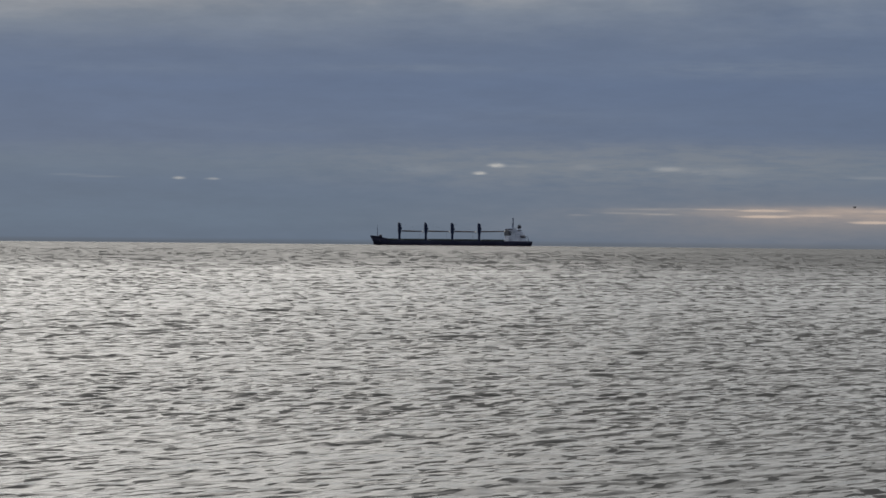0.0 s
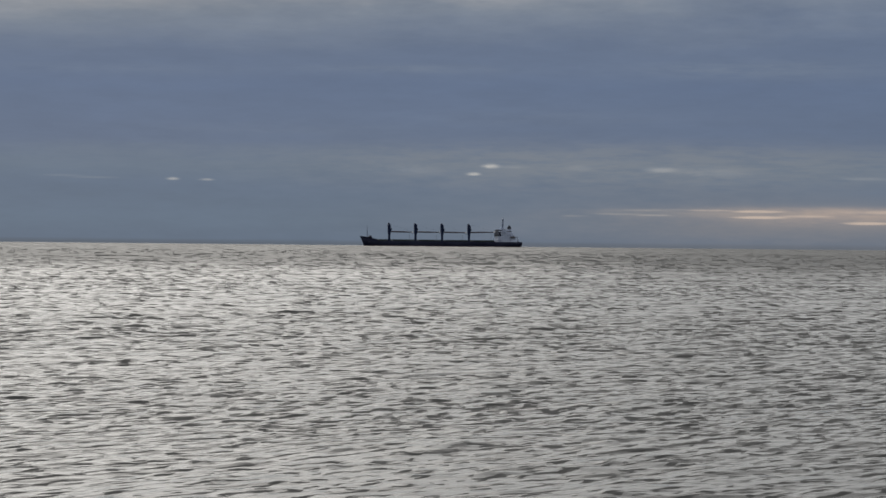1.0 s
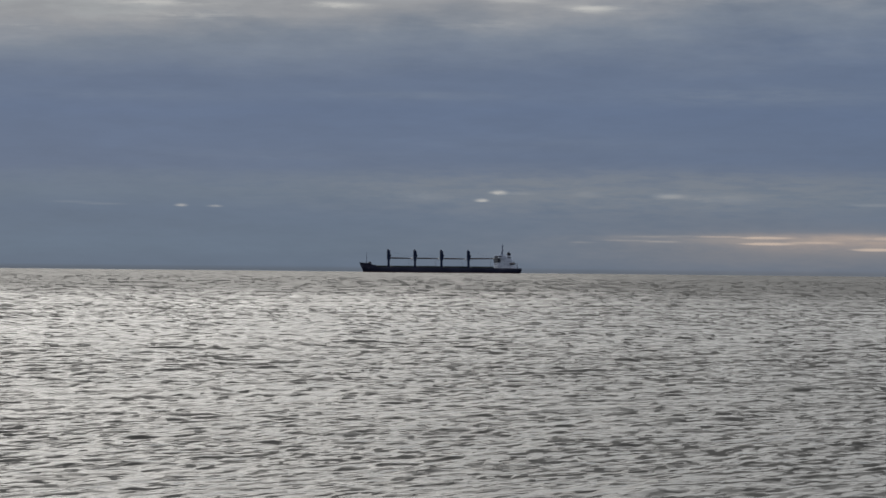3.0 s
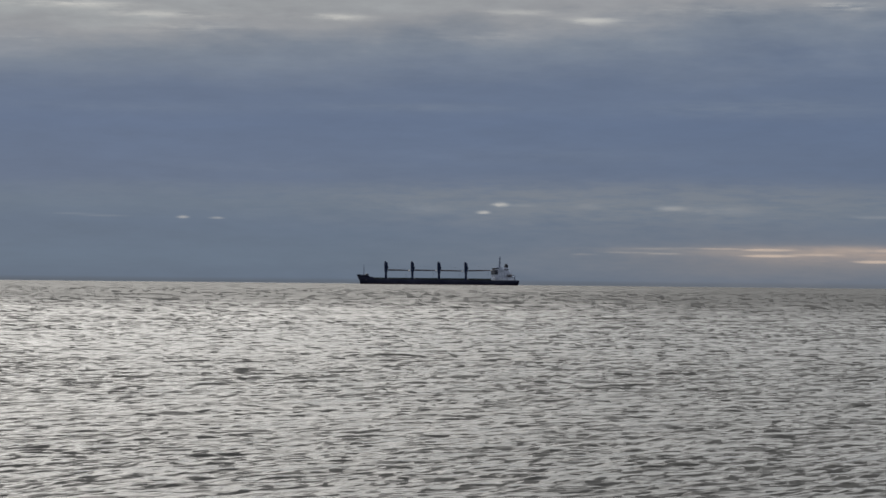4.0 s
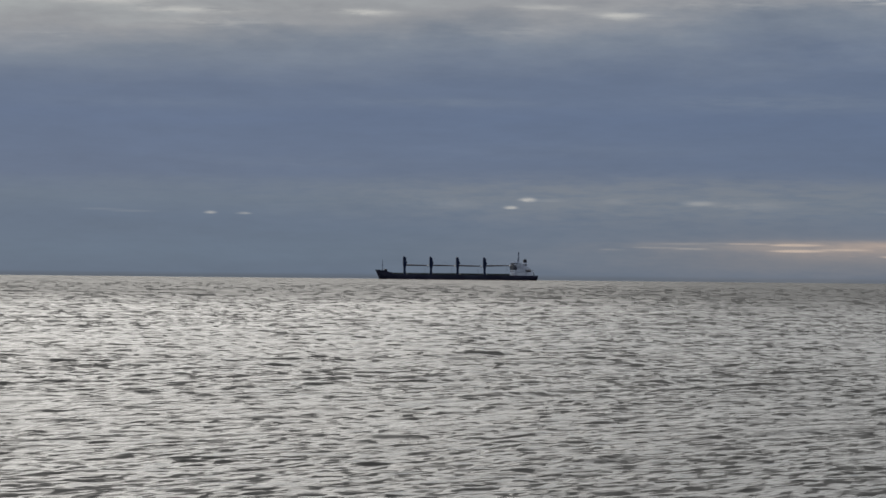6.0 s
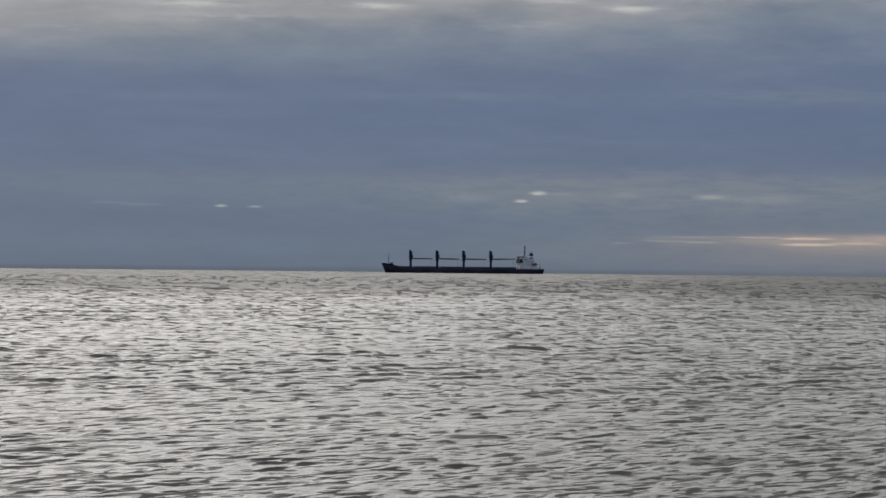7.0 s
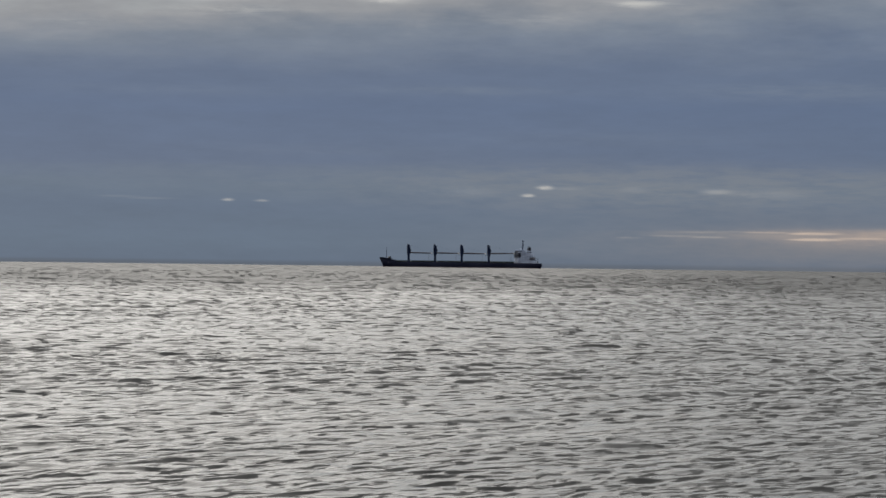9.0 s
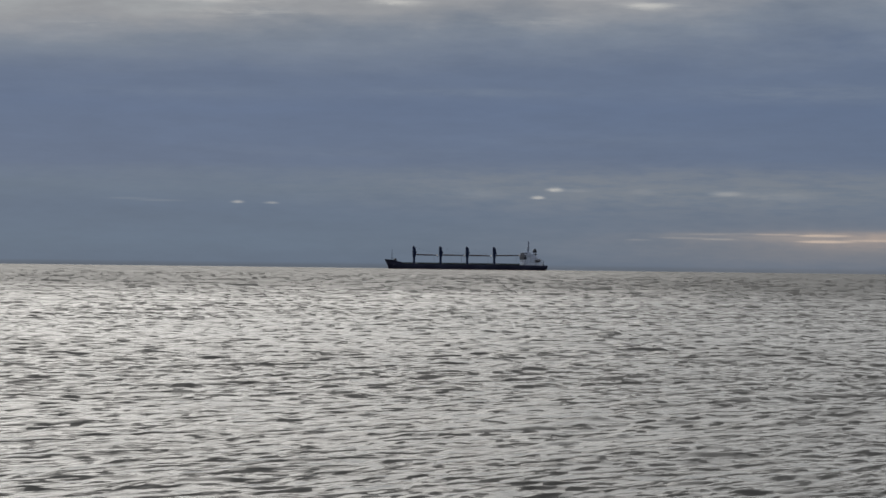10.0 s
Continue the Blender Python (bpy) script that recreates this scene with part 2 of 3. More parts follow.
def make_water():
    m, t, p = principled("sea_water", (0.040, 0.040, 0.036), 0.15)
    p.inputs["IOR"].default_value = 1.333
    tc = t.nodes.new("ShaderNodeTexCoord").outputs["Object"]

    def laid(turn, sx, sy):
        mp = t.nodes.new("ShaderNodeMapping")
        mp.vector_type = "TEXTURE"
        t.links.new(tc, mp.inputs[0])
        mp.inputs["Rotation"].default_value = (0, 0, radians(turn))
        mp.inputs["Scale"].default_value = (sx, sy, 1.0)
        return mp.outputs[0]

    # silt in the water and wind-ruffled patches
    silt = noise_tex(t, tc, 0.02, 3, 0.5)
    t.links.new(mixed(t, silt, (0.030, 0.029, 0.027, 1), (0.044, 0.041, 0.036, 1)), p.inputs["Base Color"])
    ruff = noise_tex(t, tc, 0.05, 3, 0.6)
    t.links.new(op(t, "MULTIPLY_ADD", ruff, 0.10, 0.20), p.inputs["Roughness"])

    where = t.nodes.new("ShaderNodeSeparateXYZ")
    t.links.new(tc, where.inputs[0])

    def smooth(f, lo, hi):
        n = t.nodes.new("ShaderNodeMapRange")
        n.interpolation_type = "SMOOTHSTEP"
        link_in(t, n, 0, f)
        n.inputs[1].default_value, n.inputs[2].default_value = lo, hi
        return n.outputs[0]

    # wavelets too small for the mesh: long gentle backs, narrow steep fronts towards the shore;
    # short ones in the shelter of the shore, longer ones on the open water
    # far out only the fronts show over the crests before them
    front, side = op(t, "MULTIPLY_ADD", smooth(where.outputs[1], 60.0, 380.0), 0.245, BACK_SLOPE), 0.0
    for turn, wide, deep, rise_from, full_from, full_to, gone_at, steep, sway in WAVELETS:
        vec = laid(turn, wide, deep)
        n = t.nodes.new("ShaderNodeTexNoise")
        t.links.new(vec, n.inputs["Vector"])
        n.inputs["Scale"].default_value, n.inputs["Detail"].default_value = 1.0, 1.6
        n.inputs["Roughness"].default_value, n.inputs["Distortion"].default_value = 0.5, 0.25
        here = op(t, "MULTIPLY", smooth(where.outputs[1], rise_from, full_from), op(t, "SUBTRACT", 1.0, smooth(where.outputs[1], full_to, gone_at)))
        # crests follow one another at a fairly even pace
        along = t.nodes.new("ShaderNodeSeparateXYZ")
        t.links.new(vec, along.inputs[0])
        wander = noise_tex(t, vec, 0.33, 1.0, 0.5)
        pace = op(t, "SINE", op(t, "MULTIPLY_ADD", wander, 9.0, op(t, "MULTIPLY", along.outputs[1], 2 * math.pi / 4.2)))
        crest = op(t, "MULTIPLY_ADD", pace, 0.085, n.outputs["Fac"])
        edge = op(t, "MULTIPLY", smooth(crest, 0.55, 0.65), steep)
        roll = op(t, "MULTIPLY", op(t, "SUBTRACT", crest, 0.5), 0.9 * steep)
        front = op(t, "MULTIPLY_ADD", op(t, "ADD", edge, roll), here, front)
        hue = t.nodes.new("ShaderNodeSeparateColor")
        t.links.new(n.outputs["Color"], hue.inputs[0])
        lean = op(t, "MULTIPLY", op(t, "SUBTRACT", hue.outputs[2], 0.5), sway)
        side = op(t, "MULTIPLY_ADD", lean, here, side)
    geo = t.nodes.new("ShaderNodeNewGeometry").outputs["Normal"]
    tilt = t.nodes.new("ShaderNodeVectorMath")
    tilt.operation = "ADD"
    t.links.new(geo, tilt.inputs[0])
    t.links.new(vec3(t, side, op(t, "MULTIPLY", front, -1.0), 0.0), tilt.inputs[1])
    nn = t.nodes.new("ShaderNodeVectorMath")
    nn.operation = "NORMALIZE"
    t.links.new(tilt.outputs[0], nn.inputs[0])
    t.links.new(nn.outputs[0], p.inputs["Normal"])
    return m


WATER = make_water()

# ------------------------------------------------------------------ the sea
CURVE = 2 * 7.4e6  # twice the earth's radius, with refraction
SEA_R = 4900.0


def swell(seed, heading, lengths, count, spread):
    """Wave trains: direction, length, strength and phase of each."""
    rng = np.random.default_rng(seed)
    lo, hi = lengths
    out = []
    for i in range(count):
        lam = lo * (hi / lo) ** ((i + rng.random()) / count)
        a = radians(heading + rng.normal(0, spread))
        out.append((math.sin(a), math.cos(a), lam, 0.6 + 0.8 * rng.random(), rng.random() * 2 * math.pi))
    return out


SHARP, LEAN = 0.55, 0.5


def sea_sheet(name, waves, heading, steep, near_step, growth, cols, level, choppy=1.1):
    """One sheet of water to the horizon: rows close together near the eye and wider with distance."""
    d, steps = 13.0, []
    while d < SEA_R - 40:
        steps.append(d)
        d += max(near_step, growth * (1 + 2.4 * min(1.0, max(0.0, (d - 100) / 500))) * d)
    ys = np.array([-SEA_R * 0.999, -2500.0, -600.0, -100.0, -20.0, 2.0, 9.0] + steps)
    s = np.linspace(-1, 1, cols)
    half = np.where(ys > 0, 0.185 * ys + 8.0, 8.0)
    X = s[None, :] * half[:, None]
    Y = np.repeat(ys[:, None], cols, 1)
    # outer columns run on to the rim on both sides
    rim = np.sqrt(np.maximum(SEA_R ** 2 - ys ** 2, 1.0))[:, None]
    wide = half[:, None]
    far_l, mid_l = -np.maximum(rim, wide * 1.02), -np.minimum(wide * 3 + 20, np.maximum(rim * 0.7, wide * 1.01))
    X = np.concatenate([far_l, mid_l, X, -mid_l, -far_l], 1)
    Y = np.concatenate([Y[:, :1], Y[:, :1], Y, Y[:, :1], Y[:, :1]], 1)
    n, m = X.shape
    dy = np.gradient(Y, axis=0)
    dx = np.abs(np.gradient(X, axis=1))
    fine = np.maximum(np.abs(dy), dx)
    Z = np.full_like(X, level)
    DX, DY = np.zeros_like(X), np.zeros_like(X)
    # gusts: waves come higher in some stretches than in others
    gust = 1.0 + 0.14 * np.sin(X * 0.11 + 1.3 + 0.6 * np.sin(Y * 0.045)) * np.sin(Y * 0.083 + 0.4) + 0.10 * np.sin(X * 0.037 - Y * 0.021)
    # short wavelets in the shelter of the shore, longer waves further out
    away = np.maximum(Y, 5.0)
    peak = np.log(np.maximum(0.42 + 0.0062 * away, 3.2 * fine))
    calm = np.clip(1.3 - (away - 250) / 800, 0.22, 1.1) * np.clip(0.65 + (away - 16) / 110, 0.65, 1.0)
    rise, bulk = np.zeros_like(X), np.zeros_like(X)
    for kx, ky, lam, strength, ph in waves:
        w = np.exp(-((math.log(lam) - peak) / 0.62) ** 2) * np.clip(lam / (2.2 * fine) - 0.5, 0, 1)
        k = 2 * math.pi / lam
        amp = w * gust * calm * steep * strength / k
        # crests wander sideways, so that each is only a few lengths long
        arg = k * (kx * X + ky * Y) + ph + 0.8 * np.sin(k * 0.21 * (ky * X - kx * Y) + 2.1 * ph)
        rise += amp * np.cos(arg)
        bulk += 0.5 * amp * amp
        DX -= choppy * amp * kx * np.sin(arg)
        DY -= choppy * amp * ky * np.sin(arg)
    # sharp crests over long shallow troughs, leaning the way they run
    size = np.sqrt(np.maximum(bulk, 1e-10))
    rise = size * (np.exp(SHARP * np.clip(rise / size, -3.0, 2.1)) - math.exp(SHARP * SHARP / 2)) / SHARP
    Z += rise
    DX += LEAN * rise * math.sin(radians(heading))
    DY += LEAN * rise * math.cos(radians(heading))
    for a, lam, amp, ph in ((118, 1.9, 0.016, 0.4), (133, 2.7, 0.022, 2.2), (112, 3.6, 0.028, 4.0), (141, 5.2, 0.032, 1.1)):
        k = 2 * math.pi / lam
        w = np.clip(lam / (2.2 * fine) - 0.5, 0, 1)
        arg = k * (math.sin(radians(a)) * X + math.cos(radians(a)) * Y) + ph + 0.8 * np.sin(0.35 * X + 0.9 * ph)
        run = 0.45 + 0.55 * np.sin(0.31 * k * X + 2.0 * ph) * np.sin(0.12 * k * Y + ph)  # they come in groups
        Z += w * amp * run * (np.exp(0.8 * np.cos(arg - 0.4 * np.cos(arg))) - 1.1)
    Z -= (X ** 2 + Y ** 2) / CURVE
    co = np.stack([X + DX, Y + DY, Z], -1).reshape(-1, 3).astype(np.float32)
    i = (np.arange(n - 1)[:, None] * m + np.arange(m - 1)[None, :]).ravel()
    quads = np.stack([i, i + 1, i + m + 1, i + m], -1).astype(np.int32)
    me = bpy.data.meshes.new(name)
    me.vertices.add(len(co))
    me.vertices.foreach_set("co", co.ravel())
    me.loops.add(quads.size)
    me.loops.foreach_set("vertex_index", quads.ravel())
    me.polygons.add(len(quads))
    me.polygons.foreach_set("loop_start", np.arange(0, quads.size, 4, dtype=np.int32))
    me.update(calc_edges=True)
    me.validate()
    me.polygons.foreach_set("use_smooth", np.ones(len(me.polygons), dtype=bool))
    me.materials.append(WATER)
    return new(name, me)


# wind sea running towards the shore and to the right, and a slighter cross sea
water = sea_sheet("water", swell(3, 142.0, (0.2, 14.0), 150, 27.0), 142.0, 0.018, 0.05, 0.0015, 440, 0.0)
tagged(water, "grey choppy sea with short dark wavelets under cloud", "sea", kind="structure")
cross_water = sea_sheet("water_cross_waves", swell(8, 168.0, (0.3, 14.0), 110, 24.0), 168.0, 0.018, 0.09, 0.0030, 320, -0.008)
tagged(cross_water, "grey crossing wavelets on the choppy sea", "sea", kind="structure")

# ------------------------------------------------------------------ the ship
SHIP_AWAY, SHIP_YAW = 2940.0, 10.0


def part(name, bm, material, parent, label=""):
    me = bpy.data.meshes.new(name)
    bm.normal_update()
    bm.to_mesh(me)
    bm.free()
    for mt in (material if isinstance(material, (list, tuple)) else [material]):
        me.materials.append(mt)
    while parent.parent and parent.parent.parent:
        parent = parent.parent
    ob = new(name, me)
    ob.parent = parent
    if label:
        tagged(ob, label)
    return ob


def box(bm, x0, x1, y0, y1, z0, z1, bevel=0.0):
    vs = [bm.verts.new(p) for p in ((x0, y0, z0), (x1, y0, z0), (x1, y1, z0), (x0, y1, z0), (x0, y0, z1), (x1, y0, z1), (x1, y1, z1), (x0, y1, z1))]
    fs = [bm.faces.new([vs[i] for i in q]) for q in ((3, 2, 1, 0), (4, 5, 6, 7), (0, 1, 5, 4), (1, 2, 6, 5), (2, 3, 7, 6), (3, 0, 4, 7))]
    if bevel:
        es = list({e for f in fs for e in f.edges})
        bmesh.ops.bevel(bm, geom=es, offset=bevel, segments=2, profile=0.5, affect="EDGES")
    return vs


def tube(bm, a, b, r0, r1=None, sides=10):
    """A tapered round bar from a to b."""
    a, b = Vector(a), Vector(b)
    r1 = r0 if r1 is None else r1
    m = Matrix.Translation((a + b) / 2) @ (b - a).to_track_quat("Z", "Y").to_matrix().to_4x4()
    bmesh.ops.create_cone(bm, cap_ends=True, segments=sides, radius1=r0, radius2=r1, depth=(b - a).length, matrix=m)


def prism(bm, pts, y0, y1):
    """A plate with the outline pts in x and z, from y0 to y1."""
    lo = [bm.verts.new((x, y0, z)) for x, z in pts]
    hi = [bm.verts.new((x, y1, z)) for x, z in pts]
    bm.faces.new(lo)
    bm.faces.new(hi[::-1])
    for i in range(len(pts)):
        j = (i + 1) % len(pts)
        bm.faces.new((lo[j], lo[i], hi[i], hi[j]))


LOA, BEAM, DECK_Z, KEEL = 190.0, 30.0, 5.9, -6.5


def half_beam(x, z):
    """Half the hull's breadth at x from the stern and height z."""
    up = (z - KEEL) / (9.0 - KEEL)
    b = BEAM / 2
    stem = 184.5 + 5.5 * max(0.0, (z + 1.0) / 10.0)
    if x > 145:
        f = min(1.0, max(0.0, (x - 145) / (stem - 145)))
        b *= max(0.0, 1 - f ** (2.0 + 1.4 * up)) ** 0.75
    if x < 30:
        f = 1 - x / 30.0
        b *= 1 - f ** 2 * (0.75 - 0.62 * min(1.0, max(0.0, (z - KEEL) / 10.5)))
    return b


def fore_z(x):
    """Height of the forecastle deck, rising to the bow."""
    return 8.2 + (x - 172.5) / 17.5 * 1.9


def build_hull(ship):
    levels = [KEEL, -3.0, 0.0, 0.9, 3.0, DECK_Z]
    xs = [0, 1.5, 4, 8, 14, 22, 30, 50, 80, 110, 140, 146, 152, 158, 163, 168, 171.5]
    fore = [172.5, 176, 179, 182, 184.5, 186.5, 188, 189, 189.7, 190]
    bm = bmesh.new()

    def ring(x, tops):
        out = []
        for sgn in (1, -1):
            for z in (tops if sgn == 1 else tops[::-1]):
                rake = max(0.0, 0.9 - 0.25 * z) if x < 1 else 0.0
                lim = 184.5 + 5.5 * max(0.0, (z + 1.0) / 10.0)
                out.append(bm.verts.new((min(x, lim) + rake, sgn * max(0.05, half_beam(min(x, lim), z)), z)))
        return out

    all_x = xs + fore
    rings = []
    for x in all_x:
        top = DECK_Z if x < 172 else fore_z(x)
        rings.append(ring(x, levels[:-1] + [top]))
    nl = len(rings[0])
    for a, b in zip(rings, rings[1:]):
        for i in range(nl):
            j = (i + 1) % nl
            f = bm.faces.new((a[i], a[j], b[j], b[i]))
            zc = sum(v.co.z for v in f.verts) / 4
            f.material_index = 1 if zc < 0.7 else 0
            if min(v.co.z for v in f.verts) >= DECK_Z - 0.01 and i == len(levels) - 1:
                f.material_index = 2
            f.smooth = f.material_index != 2
    bm.faces.new(rings[0][::-1])
    bm.faces.new(rings[-1])
    bmesh.ops.recalc_face_normals(bm, faces=bm.faces[:])
    hull = part("hull", bm, [HULL, BOOT, DECK], ship, "black steel hull with raised forecastle and raked bow")

    # bulwark round the bow and a rubbing strake
    bm = bmesh.new()
    line = [178, 180, 182, 184.5, 186.5, 188, 189.2, 189.95]
    for sgn in (1, -1):
        prev = None
        for x in line:
            z = fore_z(x)
            y = sgn * (half_beam(x, z) + 0.04)
            cur = [bm.verts.new((x, y, z - 0.3)), bm.verts.new((x + 0.12, y + sgn * 0.06, z + 1.15)), bm.verts.new((x + 0.1, y - sgn * 0.2, z + 1.15)), bm.verts.new((x - 0.05, y - sgn * 0.25, z - 0.3))]
            if prev:
                for i in range(4):
                    j = (i + 1) % 4
                    bm.faces.new((prev[i], prev[j], cur[j], cur[i]))
            prev = cur
    bmesh.ops.recalc_face_normals(bm, faces=bm.faces[:])
    part("bulwark", bm, HULL, hull)
    # anchor in its pocket on the port bow, rudder at the stern
    for sgn in (1, -1):
        bm = bmesh.new()
        y = sgn * (half_beam(180.5, 5.5) + 0.1)
        tube(bm, (180.5, y - sgn * 0.3, 6.6), (180.3, y + sgn * 0.15, 4.4), 0.18)
        tube(bm, (179.2, y + sgn * 0.1, 4.7), (181.4, y - sgn * 0.05, 4.7), 0.24)
        part("anchor", bm, STEEL, hull)
    bm = bmesh.new()
    box(bm, -1.2, 2.6, -0.4, 0.4, KEEL, 0.8, 0.2)
    part("rudder", bm, BOOT, hull)
    # forecastle break bulkhead is the hull's own step; the windlass stands above it
    bm = bmesh.new()
    for y in (-3.2, 3.2):
        tube(bm, (178.5, y - 1.6, 10.8), (178.5, y + 1.6, 10.8), 1.3, None, 14)
        box(bm, 177.4, 179.8, y - 0.5, y + 0.5, 8.6, 10.2, 0.1)
    tube(bm, (178.5, -6.5, 10.8), (178.5, 6.5, 10.8), 0.3)
    part("windlass", bm, STEEL, ship)
    for x, y in ((177, 8.5), (177, -8.5), (183.5, 4), (183.5, -4), (6, 9), (6, -9), (3, 5), (3, -5)):
        bm = bmesh.new()
        z = fore_z(x) if x > 100 else DECK_Z
        for k in (-0.5, 0.5):
            tube(bm, (x + k, y, z), (x + k, y, z + 0.9), 0.28, 0.3)
            tube(bm, (x + k, y, z + 0.85), (x + k, y, z + 0.98), 0.38)
        part("bollard", bm, STEEL, ship)
    return hull


def build_hatches(ship):
    spans = [(158.6, 170.8), (127.4, 153.2), (96.0, 122.2), (64.6, 91.0), (33.0, 58.8)]
    for a, b in spans:
        w = 10.5 if a < 150 else 8.2
        bm = bmesh.new()
        box(bm, a, b, -w, w, DECK_Z, 7.05)
        for i in range(9):
            x = a + 0.5 + (b - a - 1.0) * i / 8
            for sgn in (1, -1):
                box(bm, x - 0.06, x + 0.06, min(sgn * w, sgn * (w + 0.45)), max(sgn * w, sgn * (w + 0.45)), DECK_Z, 6.95)
        co = part("hatch_coaming", bm, HATCH, ship)
        n = 4
        for i in range(n):
            x0, x1 = a + (b - a) * i / n + 0.08, a + (b - a) * (i + 1) / n - 0.08
            bm = bmesh.new()
            box(bm, x0, x1, -w - 0.25, w + 0.25, 7.08, 7.75, 0.1)
            part("hatch_cover", bm, HATCH, co)


def build_crane(ship, x, jib_dip, L):
    bm = bmesh.new()
    tube(bm, (0, 0, 0), (0, 0, 8.6), 1.45, 1.3, 20)
    tube(bm, (0, 0, 0), (0, 0, 0.8), 2.0, 1.6, 20)
    tube(bm, (0, 0, 8.1), (0, 0, 8.7), 1.9, 1.9, 20)
    crane = part("deck_crane", bm, CRANE, ship, "dark painted deck crane with its jib stowed flat")
    crane.location = (x, 0, DECK_Z)
    # slewing house: broad at the jib's foot, leaning forward to a rounded head
    bm = bmesh.new()
    prism(bm, [(-1.4, 8.7), (1.4, 8.7), (1.7, 10.2), (1.8, 13.5), (1.85, 17.6), (1.75, 20.2), (1.25, 20.8), (0.3, 20.6), (-0.8, 19.8), (-1.5, 18.4), (-1.75, 15.6), (-1.8, 12.0), (-1.7, 10.2)], -1.8, 1.8)
    bmesh.ops.recalc_face_normals(bm, faces=bm.faces[:])
    bmesh.ops.bevel(bm, geom=bm.edges[:], offset=0.18, segments=2, affect="EDGES")
    house = part("crane_house", bm, CRANE, crane)
    bm = bmesh.new()
    box(bm, -2.7, -1.7, -1.1, 1.1, 12.6, 14.8, 0.12)
    cab = part("operator_cab", bm, CRANE, crane)
    bm = bmesh.new()
    box(bm, -2.76, -2.7, -0.9, 0.9, 13.6, 14.6)
    part("cab_window", bm, GLASS, cab)
    bm = bmesh.new()
    tube(bm, (0.9, -0.72, 20.7), (0.9, 0.72, 20.7), 0.55, None, 16)
    part("head_sheave", bm, STEEL, house)
    bm = bmesh.new()
    for k in range(14):
        tube(bm, (-0.3, 1.75, 10.5 + k * 0.6), (0.3, 1.75, 10.5 + k * 0.6), 0.03, None, 5)
    for k in (-0.3, 0.3):
        tube(bm, (k, 1.75, 10.2), (k, 1.75, 18.8), 0.04, None, 5)
    part("ladder", bm, STEEL, house)
    # twin-beam jib with cross struts, lying aft
    bm = bmesh.new()
    z0 = 10.9
    z1 = z0 + jib_dip
    for sgn in (1, -1):
        y0, y1 = sgn * 1.35, sgn * 0.55
        pts = [(-1.6, z0, y0, 0.75), (-8, z0 + (z1 - z0) * 0.28, y0 * 0.9, 0.85), (-18, z0 + (z1 - z0) * 0.66, sgn * 0.85, 0.75), (-L, z1, y1, 0.5)]
        for (xa, za, ya, ra), (xb, zb, yb, rb) in zip(pts, pts[1:]):
            tube(bm, (xa, ya, za), (xb, yb, zb), ra, rb, 8)
    for k in range(1, 9):
        xx = -1.6 - (L - 1.6) * k / 9.5
        f = (-xx) / L
        yy = 1.35 - 0.8 * f
        tube(bm, (xx, -yy, z0 + (z1 - z0) * f), (xx, yy, z0 + (z1 - z0) * f), 0.22, None, 6)
    jib = part("jib", bm, JIB, crane, "brown twin-beam jib lying level")
    bm = bmesh.new()
    box(bm, -L - 1.9, -L + 0.1, -0.75, 0.75, z1 - 0.5, z1 + 0.5, 0.15)
    tube(bm, (-L - 1.0, -0.85, z1), (-L - 1.0, 0.85, z1), 0.6, None, 14)
    part("jib_head", bm, TIP, jib, "pale jib head with sheaves")
    bm = bmesh.new()
    for y in (-0.5, 0.5):
        tube(bm, (0.3, y, 20.3), (-L - 0.8, y, z1 + 0.4), 0.012, None, 5)
    part("luffing_wire", bm, STEEL, jib)
    bm = bmesh.new()
    tube(bm, (-L - 1.0, 0, z1 - 0.5), (-L - 1.0, 0, z1 - 1.2), 0.05, None, 5)
    box(bm, -L - 1.4, -L - 0.6, -0.2, 0.2, z1 - 2.0, z1 - 1.2, 0.12)
    part("hook_block", bm, STEEL, jib)
    # rest on which the jib lies
    bm = bmesh.new()
    for y in (-0.9, 0.9):
        tube(bm, (-L + 2.4, y * 1.6, 1.7), (-L + 2.4, y, z1 - 0.45), 0.06, 0.06, 8)
    tube(bm, (-L + 2.4, -1.0, z1 - 0.5), (-L + 2.4, 1.0, z1 - 0.5), 0.12, None, 8)
    part("jib_rest", bm, STEEL, crane)


